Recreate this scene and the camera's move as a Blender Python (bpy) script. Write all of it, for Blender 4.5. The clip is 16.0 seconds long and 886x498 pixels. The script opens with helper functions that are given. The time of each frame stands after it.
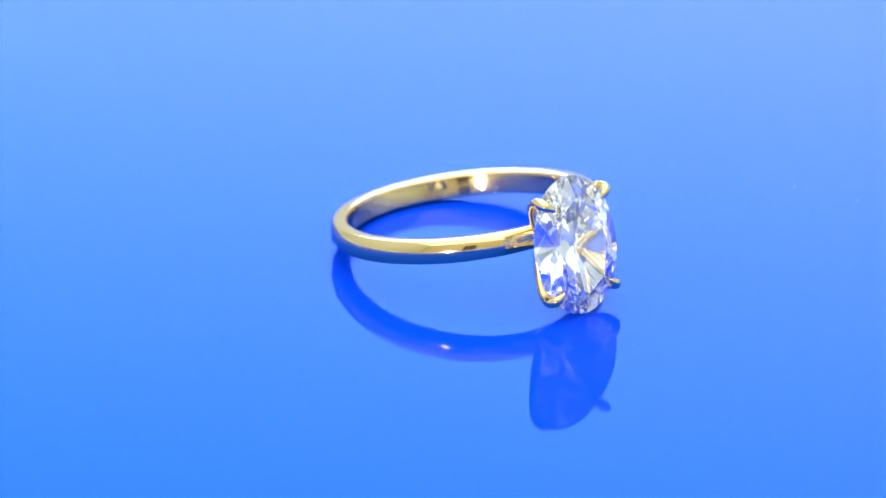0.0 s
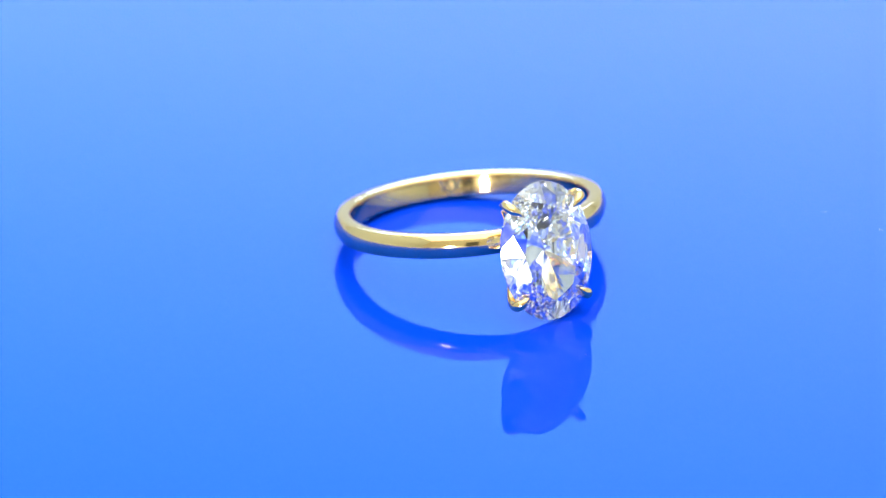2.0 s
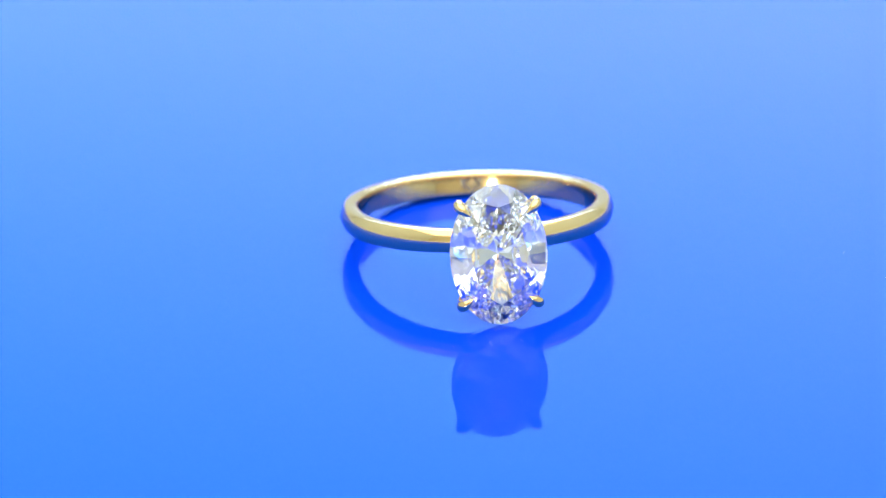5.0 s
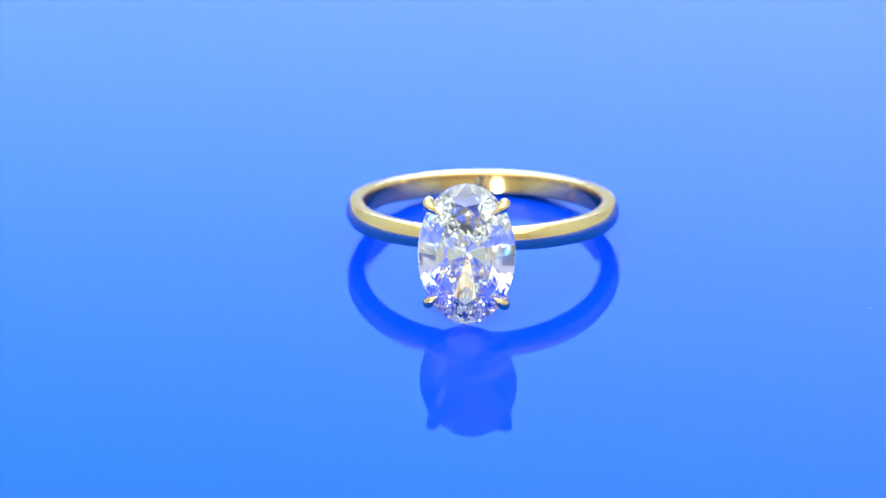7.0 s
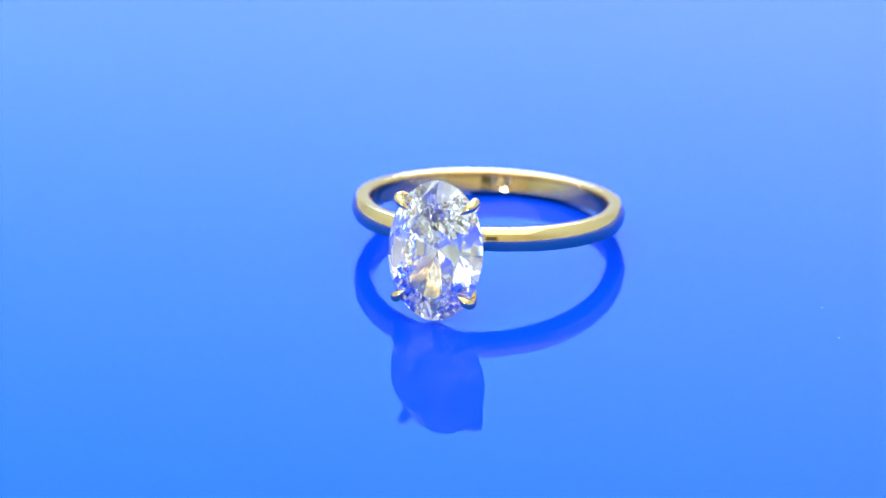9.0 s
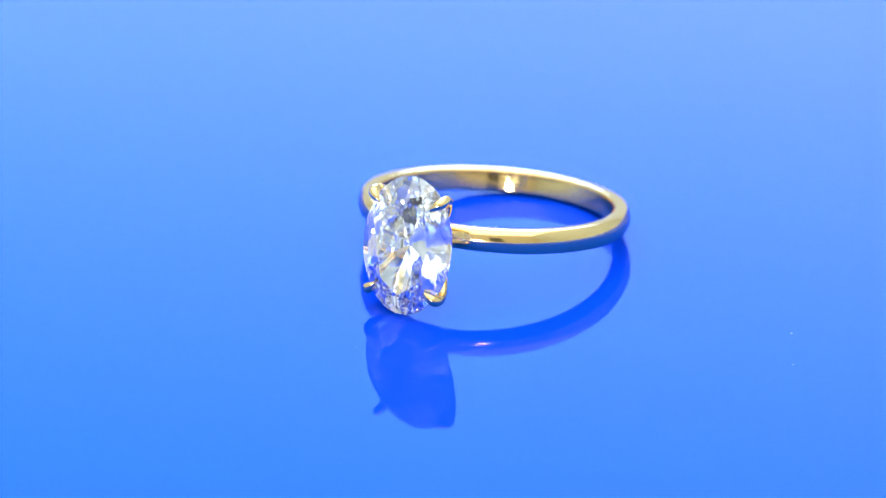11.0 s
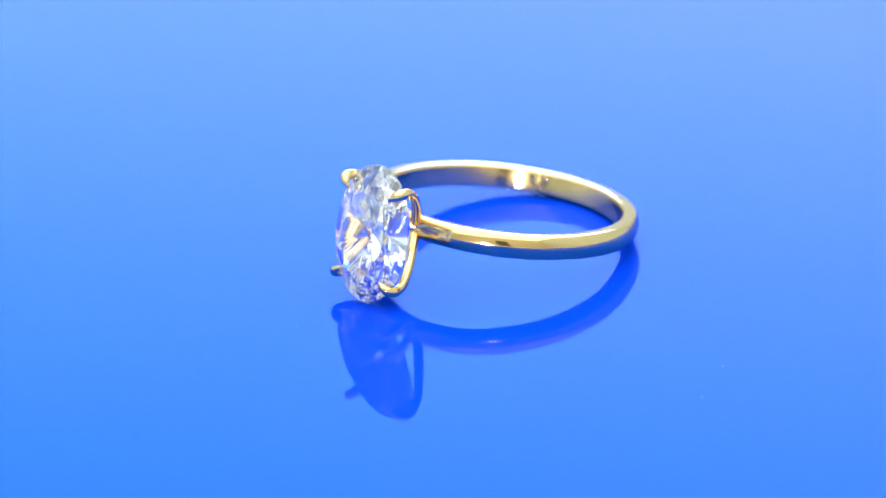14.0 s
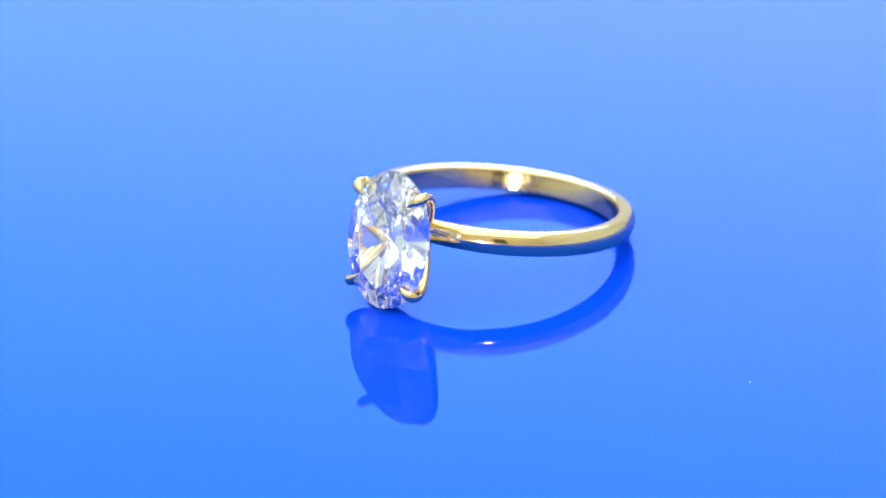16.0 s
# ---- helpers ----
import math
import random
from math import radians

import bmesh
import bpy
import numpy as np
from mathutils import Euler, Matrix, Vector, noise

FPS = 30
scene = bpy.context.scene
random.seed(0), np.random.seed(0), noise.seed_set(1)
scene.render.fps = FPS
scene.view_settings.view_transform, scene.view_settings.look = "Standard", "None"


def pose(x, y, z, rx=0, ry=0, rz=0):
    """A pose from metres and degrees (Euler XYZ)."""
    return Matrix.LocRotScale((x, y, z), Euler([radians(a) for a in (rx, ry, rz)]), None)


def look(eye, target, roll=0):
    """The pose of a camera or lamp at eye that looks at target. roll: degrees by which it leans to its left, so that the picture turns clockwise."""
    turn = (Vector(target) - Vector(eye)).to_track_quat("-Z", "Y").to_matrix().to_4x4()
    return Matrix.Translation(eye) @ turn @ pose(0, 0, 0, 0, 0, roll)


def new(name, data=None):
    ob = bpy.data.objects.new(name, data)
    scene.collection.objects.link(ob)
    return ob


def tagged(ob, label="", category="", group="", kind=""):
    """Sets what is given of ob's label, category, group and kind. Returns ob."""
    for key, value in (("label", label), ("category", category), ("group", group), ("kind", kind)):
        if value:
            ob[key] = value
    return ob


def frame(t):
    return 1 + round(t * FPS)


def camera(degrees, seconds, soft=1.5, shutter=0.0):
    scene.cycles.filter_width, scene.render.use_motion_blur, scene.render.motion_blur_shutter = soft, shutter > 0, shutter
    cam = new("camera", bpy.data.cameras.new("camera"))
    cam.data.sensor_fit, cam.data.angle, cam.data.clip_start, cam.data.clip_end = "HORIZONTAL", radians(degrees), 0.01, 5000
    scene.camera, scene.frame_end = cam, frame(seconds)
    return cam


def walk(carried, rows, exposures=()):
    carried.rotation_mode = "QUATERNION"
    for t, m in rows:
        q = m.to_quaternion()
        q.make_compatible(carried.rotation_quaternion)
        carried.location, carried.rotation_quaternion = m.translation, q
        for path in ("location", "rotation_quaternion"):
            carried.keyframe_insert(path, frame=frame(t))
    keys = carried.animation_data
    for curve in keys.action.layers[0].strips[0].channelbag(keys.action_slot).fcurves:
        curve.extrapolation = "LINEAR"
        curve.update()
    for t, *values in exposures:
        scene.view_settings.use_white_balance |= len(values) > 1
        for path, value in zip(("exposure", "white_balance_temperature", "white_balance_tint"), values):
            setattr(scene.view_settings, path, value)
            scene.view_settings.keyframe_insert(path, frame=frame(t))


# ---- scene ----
MM = 0.001

# ---- camera: a long macro lens on a stand ----
cam = camera(9.235, 16.0, soft=1.4)
EYE, AIM = (0, -0.36614, 0.16106), (-0.00369, 0.00013, 0.00033)
cam.data.dof.use_dof, cam.data.dof.focus_distance, cam.data.dof.aperture_fstop = True, 0.387, 34
walk(cam, [(0, look(EYE, AIM, -0.81)), (16, look(EYE, AIM, -0.81))])

# ---- light: white tent, lamp panel in its roof, small bright lamp low in front ----
world = bpy.data.worlds.new("world")
world.use_nodes = True
world.node_tree.nodes["Background"].inputs[0].default_value = (0.9, 0.95, 1.0, 1)
world.node_tree.nodes["Background"].inputs[1].default_value = 0.02
scene.world = world
scene.view_settings.exposure = 0.0
scene.cycles.max_bounces, scene.cycles.transmission_bounces, scene.cycles.glossy_bounces = 32, 32, 12
scene.cycles.blur_glossy, scene.cycles.sample_clamp_indirect, scene.cycles.caustics_reflective, scene.cycles.caustics_refractive = 0.0, 40.0, False, False


def area_lamp(name, eye, target, sx, sy, radiance, color=(1, 1, 1)):
    data = bpy.data.lights.new(name, "AREA")
    data.shape, data.size, data.size_y = "RECTANGLE", sx, sy
    data.energy, data.color = radiance * math.pi * sx * sy, color
    ob = new(name, data)
    ob.matrix_world = look(eye, target)
    return ob


area_lamp("roof_lamp", (0, -0.05, 0.69), (0, -0.049, 0), 1.15, 1.25, 1.95, (0.94, 1.0, 1.0))
area_lamp("front_lamp", (-0.0985, -0.370, 0.0093), (0, -0.012, 0.006), 0.040, 0.0245, 360.0)


# ---- materials ----
def material(name, color, rough, metal=0.0, ior=1.5):
    m = bpy.data.materials.new(name)
    m.use_nodes = True
    b = m.node_tree.nodes["Principled BSDF"]
    b.inputs["Base Color"].default_value = (*color, 1)
    b.inputs["Roughness"].default_value = rough
    b.inputs["Metallic"].default_value = metal
    b.inputs["IOR"].default_value = ior
    return m, m.node_tree, b


def noise_node(nt, scale, detail=3.0):
    co = nt.nodes.new("ShaderNodeTexCoord")
    n = nt.nodes.new("ShaderNodeTexNoise")
    n.inputs["Scale"].default_value, n.inputs["Detail"].default_value = scale, detail
    nt.links.new(co.outputs["Object"], n.inputs["Vector"])
    return n


def ranged(nt, src, lo, hi):
    r = nt.nodes.new("ShaderNodeMapRange")
    r.inputs["To Min"].default_value, r.inputs["To Max"].default_value = lo, hi
    nt.links.new(src, r.inputs["Value"])
    return r.outputs["Result"]


def bumped(nt, b, src, strength, distance):
    n = nt.nodes.new("ShaderNodeBump")
    n.inputs["Strength"].default_value, n.inputs["Distance"].default_value = strength, distance
    nt.links.new(src, n.inputs["Height"])
    nt.links.new(n.outputs["Normal"], b.inputs["Normal"])


def make_gold():
    m, nt, b = material("yellow_gold", (0.97, 0.69, 0.29), 0.06, 1.0)
    n = noise_node(nt, 900, 4)
    nt.links.new(ranged(nt, n.outputs["Fac"], 0.04, 0.12), b.inputs["Roughness"])
    bumped(nt, b, noise_node(nt, 2500, 2).outputs["Fac"], 0.05, 0.00002)
    return m


def make_acrylic():
    m, nt, b = material("blue_acrylic", (0.002, 0.067, 0.94), 0.02, 0.0, 1.10)
    n = noise_node(nt, 60, 4)
    nt.links.new(ranged(nt, n.outputs["Fac"], 0.0, 0.003), b.inputs["Roughness"])
    return m


def make_stone():
    """Clear stone with the index of diamond."""
    m = bpy.data.materials.new("clear_stone")
    m.use_nodes = True
    nt = m.node_tree
    nt.nodes.remove(nt.nodes["Principled BSDF"])
    out = nt.nodes["Material Output"]
    g = nt.nodes.new("ShaderNodeBsdfGlass")
    g.inputs["Color"].default_value, g.inputs["Roughness"].default_value, g.inputs["IOR"].default_value = (1, 1, 1, 1), 0.0, 2.417
    nt.links.new(g.outputs[0], out.inputs["Surface"])
    return m


def make_fabric(name, color):
    m, nt, b = material(name, color, 0.9)
    n = noise_node(nt, 40, 3)
    mix = nt.nodes.new("ShaderNodeMixRGB")
    mix.inputs[1].default_value = (*[c * 0.94 for c in color], 1)
    mix.inputs[2].default_value = (*color, 1)
    nt.links.new(n.outputs["Fac"], mix.inputs[0])
    nt.links.new(mix.outputs[0], b.inputs["Base Color"])
    bumped(nt, b, noise_node(nt, 900, 2).outputs["Fac"], 0.2, 0.0005)
    return m


def make_mirrored_glow():
    """Glow added for the plate to mirror, painted pale below and deeper blue above."""
    m = bpy.data.materials.new("mirrored_glow")
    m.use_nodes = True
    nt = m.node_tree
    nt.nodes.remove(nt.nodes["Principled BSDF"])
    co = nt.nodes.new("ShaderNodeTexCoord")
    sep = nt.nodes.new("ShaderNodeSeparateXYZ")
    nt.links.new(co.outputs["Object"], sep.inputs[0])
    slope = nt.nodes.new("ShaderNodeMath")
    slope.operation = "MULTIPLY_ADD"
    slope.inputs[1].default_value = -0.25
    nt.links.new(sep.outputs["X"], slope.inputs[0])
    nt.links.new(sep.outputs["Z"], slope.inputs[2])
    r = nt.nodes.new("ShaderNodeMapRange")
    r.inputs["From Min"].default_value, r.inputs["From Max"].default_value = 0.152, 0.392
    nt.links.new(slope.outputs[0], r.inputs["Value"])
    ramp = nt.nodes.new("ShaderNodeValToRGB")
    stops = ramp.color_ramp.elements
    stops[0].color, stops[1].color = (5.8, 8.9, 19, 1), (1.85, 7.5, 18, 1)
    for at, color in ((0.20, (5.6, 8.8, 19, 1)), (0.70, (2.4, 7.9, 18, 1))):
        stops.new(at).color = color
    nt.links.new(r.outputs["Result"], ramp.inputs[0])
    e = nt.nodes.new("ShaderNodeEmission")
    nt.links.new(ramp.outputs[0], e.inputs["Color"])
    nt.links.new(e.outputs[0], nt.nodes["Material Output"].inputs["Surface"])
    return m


GOLD, ACRYLIC, STONE = make_gold(), make_acrylic(), make_stone()
TENT, TABLE, MIRRORED_GLOW = make_fabric("white_fabric", (0.58, 0.62, 0.61)), make_fabric("white_board", (0.74, 0.76, 0.78)), make_mirrored_glow()
BEIGE = make_fabric("beige_cloth", (0.58, 0.51, 0.39))
DARK = make_fabric("dark_cloth", (0.09, 0.085, 0.075))
DUST = material("pale_dust", (0.75, 0.8, 0.9), 0.8)[0]


# ---- building ----
def link_mesh(name, bm, mat, smooth=False):
    bmesh.ops.recalc_face_normals(bm, faces=bm.faces)
    me = bpy.data.meshes.new(name)
    bm.to_mesh(me)
    bm.free()
    me.materials.append(mat)
    if smooth:
        for f in me.polygons:
            f.use_smooth = True
    return new(name, me)


def part(name, bm, mat, parent, label="", smooth=False):
    ob = link_mesh(name, bm, mat, smooth)
    ob.parent = parent
    return tagged(ob, label)


def box(bm, x0, y0, z0, x1, y1, z1):
    bmesh.ops.create_cube(bm, size=1, matrix=Matrix.Translation(((x0 + x1) / 2, (y0 + y1) / 2, (z0 + z1) / 2))
                          @ Matrix.Diagonal((x1 - x0, y1 - y0, z1 - z0, 1)))


def slab(name, mat, label, *dims):
    bm = bmesh.new()
    box(bm, *dims)
    return tagged(link_mesh(name, bm, mat), label, kind="structure")


def loft(bm, rings, closed=False, caps=True):
    """Skin a row of vertex loops of equal length."""
    loops = [[bm.verts.new(co) for co in ring] for ring in rings]
    n = len(loops[0])
    pairs = list(zip(loops, loops[1:])) + ([(loops[-1], loops[0])] if closed else [])
    for a, b in pairs:
        for i in range(n):
            bm.faces.new((a[i], a[(i + 1) % n], b[(i + 1) % n], b[i]))
    if caps and not closed:
        bm.faces.new(loops[0])
        bm.faces.new(loops[-1])


def smooth_path(points, steps):
    """Catmull-Rom through rows of numbers."""
    pts = [np.array(p, float) for p in points]
    pts = [2 * pts[0] - pts[1], *pts, 2 * pts[-1] - pts[-2]]
    out = []
    for i in range(1, len(pts) - 2):
        a, b, c, d = pts[i - 1:i + 3]
        for k in range(steps):
            u = k / steps
            out.append(0.5 * (2 * b + (c - a) * u + (2 * a - 5 * b + 4 * c - d) * u * u + (3 * b - a - 3 * c + d) * u ** 3))
    out.append(pts[-2])
    return out


def tube(bm, rows, side, n=14, flat=1.0):
    """A round bar along rows of (x, y, z, radius); side: a direction for its flat side."""
    rings = []
    for i, r in enumerate(rows):
        c = Vector(r[:3])
        d = (Vector(rows[min(i + 1, len(rows) - 1)][:3]) - Vector(rows[max(i - 1, 0)][:3])).normalized()
        u = d.cross(Vector(side)).normalized()
        v = d.cross(u)
        rings.append([c + (u * math.cos(a) + v * math.sin(a) * flat) * r[3] for a in (2 * math.pi * k / n for k in range(n))])
    loft(bm, rings)


# ---- setting: table board, tent ----
slab("table", TABLE, "white board under the turning plate", -0.62, -0.74, -0.026, 0.62, 0.62, -0.006)
slab("wall_north", TENT, "white fabric tent wall", -0.60, 0.60, -0.006, 0.60, 0.61, 0.70)
# Out-of-view glow panel, added to give the plate its pale gradient reflection.
slab("glow_panel", MIRRORED_GLOW, "added glow panel out of view, pale to deep blue", -0.14, 0.590, 0.175, 0.13, 0.598, 0.345)
# Unseen warm front, added for the gold to mirror; its slit leaves a dark streak.
bm = bmesh.new()
box(bm, -0.60, -0.71, -0.006, -0.05, -0.70, 0.70)
box(bm, 0.09, -0.71, -0.006, 0.60, -0.70, 0.70)
box(bm, -0.05, -0.71, 0.40, 0.09, -0.70, 0.70)
box(bm, -0.05, -0.71, -0.006, 0.09, -0.70, 0.01)
tagged(link_mesh("wall_south", bm, BEIGE), "added beige cloth tent front out of view, with a slit", kind="structure")
# Unseen dark cloth, added so the gold mirrors a dark camera body.
slab("camera_stand_in", DARK, "dark grey cloth out of view, stands in for the dark camera", -0.10, -0.724, -0.006, 0.14, -0.713, 0.46)
slab("wall_west", TENT, "white fabric tent wall", -0.61, -0.71, -0.006, -0.60, 0.61, 0.70)
slab("wall_east", TENT, "white fabric tent wall", 0.60, -0.71, -0.006, 0.61, 0.61, 0.70)
slab("ceiling", TENT, "white fabric tent roof", -0.62, -0.72, 0.70, 0.62, 0.62, 0.71)


# ---- turning plate ----
def make_plate():
    plate = new("turntable")
    tagged(plate, "glossy deep blue acrylic turntable plate with dust specks", "turntable")
    plate.empty_display_size = 0.02
    bm = bmesh.new()
    R, T, C = 0.090, 0.006, 0.0006
    prof = [(R - C, -T), (R, -T + C), (R, -C), (R - C * 0.3, -C * 0.3), (R - C, 0.0)]
    n = 128
    loft(bm, [[(r * math.cos(2 * math.pi * k / n), r * math.sin(2 * math.pi * k / n), z) for k in range(n)] for r, z in prof])
    part("plate", bm, ACRYLIC, plate, "mirror-glossy blue acrylic disc")
    rnd = random.Random(4)
    for x, y, s in SPECKS + DARK_SPECKS:
        bm = bmesh.new()
        bmesh.ops.create_icosphere(bm, subdivisions=1, radius=s * MM)
        for v in bm.verts:
            v.co *= rnd.uniform(0.7, 1.3)
            v.co.z = v.co.z * 0.5 + 0.45 * s * MM
        speck = part("dust_speck", bm, DARK if y < -15 else DUST, plate)
        speck.matrix_basis = pose(x * MM, y * MM, 0, 0, 0, rnd.uniform(0, 360))
    return plate


SPECKS = [(24.90, -5.45, 0.030), (26.75, -10.35, 0.036)]
DARK_SPECKS = [(-2.85, -18.65, 0.045)]


# ---- ring: local -Y is the head, Z the axis of the band ----
BAND_OUT, BAND_W, BAND_T = 10.0, 1.78, 1.35


def band_profile(w, ro, ri):
    """Section of the band, radius and height: domed outside, nearly flat inside, softly rounded edges."""
    out = []
    for k in range(17):
        z = -1 + k / 8
        out.append((ro - 0.27 * z * z, z * (w - 0.10)))
    for a in (25, 50, 75):
        c = radians(a)
        out.append((ro - 0.27 - 0.16 * (1 - math.cos(c)) - 0.02, w - 0.10 + 0.10 * math.sin(c)))
    for a in (15, 40, 65):
        c = radians(a)
        out.append((ri + 0.12 + 0.12 * (1 - math.sin(c)), w - 0.10 + 0.10 * math.cos(c)))
    for k in range(11):
        z = 1 - k / 5
        out.append((ri + 0.020 * z * z + 0.040 * z, z * (w - 0.10)))
    for a in (65, 40, 15):
        c = radians(a)
        out.append((ri + 0.12 + 0.12 * (1 - math.sin(c)), -(w - 0.10 + 0.10 * math.cos(c))))
    for a in (75, 50, 25):
        c = radians(a)
        out.append((ro - 0.27 - 0.16 * (1 - math.cos(c)) - 0.02, -(w - 0.10 + 0.10 * math.sin(c))))
    return out


def make_band():
    bm = bmesh.new()
    rings = []
    N = 480
    for i in range(N):
        a = 2 * math.pi * i / N
        off = abs((a - 1.5 * math.pi + math.pi) % (2 * math.pi) - math.pi)
        near = max(0.0, min(1.0, (radians(40) - off) / radians(30)))
        w = BAND_W / 2 * (1 - 0.07 * near)
        ro = BAND_OUT - 0.05 * near
        rings.append([(r * math.cos(a) * MM, r * math.sin(a) * MM, z * MM) for r, z in band_profile(w, ro, BAND_OUT - BAND_T)])
    loft(bm, rings, closed=True)
    return bm


GIRDLE_Y, SX, SZ = -13.72, 3.48, 5.02


def make_gem():
    """Oval brilliant: table, stars, kites, upper and lower girdle facets, pavilion mains."""
    bm = bmesh.new()
    H_T, H_S, G, D = 0.96, 0.555, 0.09, -2.6

    def at(deg, f, h):
        a = radians(deg)
        return bm.verts.new((SX * f * math.cos(a) * MM, SZ * f * math.sin(a) * MM, h * MM))

    def oct_at(k, fx, fz, h):
        a = radians(45 * k)
        return bm.verts.new((SX * fx * math.cos(a) * MM, SZ * fz * math.sin(a) * MM, h * MM))

    tab = [oct_at(k, 0.585, 0.70, H_T) for k in range(8)]
    mid = [at(45 * k + 22.5, 0.815, H_S) for k in range(8)]
    M = 48
    per = M // 8
    up = [at(360 / M * j, 1, G) for j in range(M)]
    lo = [at(360 / M * j, 1, -G) for j in range(M)]
    pav = [at(45 * k + 22.5, 0.36, D * 0.676) for k in range(8)]
    tip = bm.verts.new((0, 0, D * MM))
    bm.faces.new(tab)
    for k in range(8):
        n = (k + 1) % 8
        g = [(k * per + j) % M for j in range(per + 1)]
        bm.faces.new((tab[k], mid[k], tab[n]))
        bm.faces.new((tab[k], mid[k - 1], up[g[0]]))
        bm.faces.new((tab[k], up[g[0]], mid[k]))
        bm.faces.new((mid[k], *[up[j] for j in g[:per // 2 + 1]]))
        bm.faces.new((mid[k], *[up[j] for j in g[per // 2:]]))
        for a, b in zip(g, g[1:]):
            bm.faces.new((up[a], up[b], lo[b], lo[a]))
        bm.faces.new((pav[k], *[lo[j] for j in g[:per // 2 + 1]]))
        bm.faces.new((pav[k], *[lo[j] for j in g[per // 2:]]))
        bm.faces.new((tip, pav[k - 1], lo[g[0]]))
        bm.faces.new((tip, lo[g[0]], pav[k]))
    bmesh.ops.triangulate(bm, faces=[f for f in bm.faces if len(f.verts) > 4 and f.verts[:] != tab])
    # the table faces -Y, tipped up a little
    bm.transform(pose(0, GIRDLE_Y * MM, -0.04 * MM, 90 - GEM_TIP))
    return bm


GEM_TIP = 3.0


def make_ring():
    ring = new("engagement_ring")
    tagged(ring, "polished yellow gold ring with one large clear oval stone", "ring")
    ring.empty_display_size = 0.01
    part("band", make_band(), GOLD, ring, "thin polished yellow gold band", True)
    part("gemstone", make_gem(), STONE, ring, "large clear oval brilliant-cut stone")
    for sx in (-1, 1):
        for sz in (1, -1):
            stem = [(0.40, -9.7, 0.45, 0.40), (0.95, -10.35, 1.22, 0.38), (1.90, -11.6, 2.52, 0.36), (2.52, -12.75, 3.38, 0.35), (2.70, -13.6, 3.66, 0.37)]
            claw = [(2.72, -13.4, 3.62, 0.36), (2.75, -13.95, 3.62, 0.39), (2.62, -14.36, 3.50, 0.38), (2.33, -14.56, 3.26, 0.27), (1.98, -14.66, 2.98, 0.05)]
            bm = bmesh.new()
            tube(bm, [(sx * p[0] * MM, p[1] * MM, sz * p[2] * MM, p[3] * MM) for p in smooth_path(stem, 6)], (sz, 0, -sx))
            prong = part("prong", bm, GOLD, ring, "", True)
            bm = bmesh.new()
            tube(bm, [(sx * p[0] * MM, p[1] * MM, sz * p[2] * MM, max(p[3], 0.03) * MM) for p in smooth_path(claw, 6)], (sz, 0, -sx))
            part("claw", bm, GOLD, prong, "pointed gold claw gripping the stone", True)
    return ring


turntable = make_plate()
engagement_ring = make_ring()


# ---- what moves: plate and ring turn together about the plate's centre, back again at the end ----
def turn_at(t):
    s = (t if t <= 14.25 else 28.5 - t) - 7
    return -5.646 * s + 0.007 * s * s


def motions():
    times = [0.25 * k for k in range(65)]
    times = sorted(set(times) | {14.15, 14.35})
    rest = pose(-0.777 * MM, 2.127 * MM, 2.580 * MM, 0, 0, -4.806) @ pose(0, 0, 0, -10.246) @ pose(0, 0, 0, 0, -0.136)
    walk(turntable, [(t, pose(0, 0, 0, 0, 0, turn_at(t))) for t in times])
    walk(engagement_ring, [(t, pose(0, 0, 0, 0, 0, turn_at(t)) @ rest) for t in times])


motions()
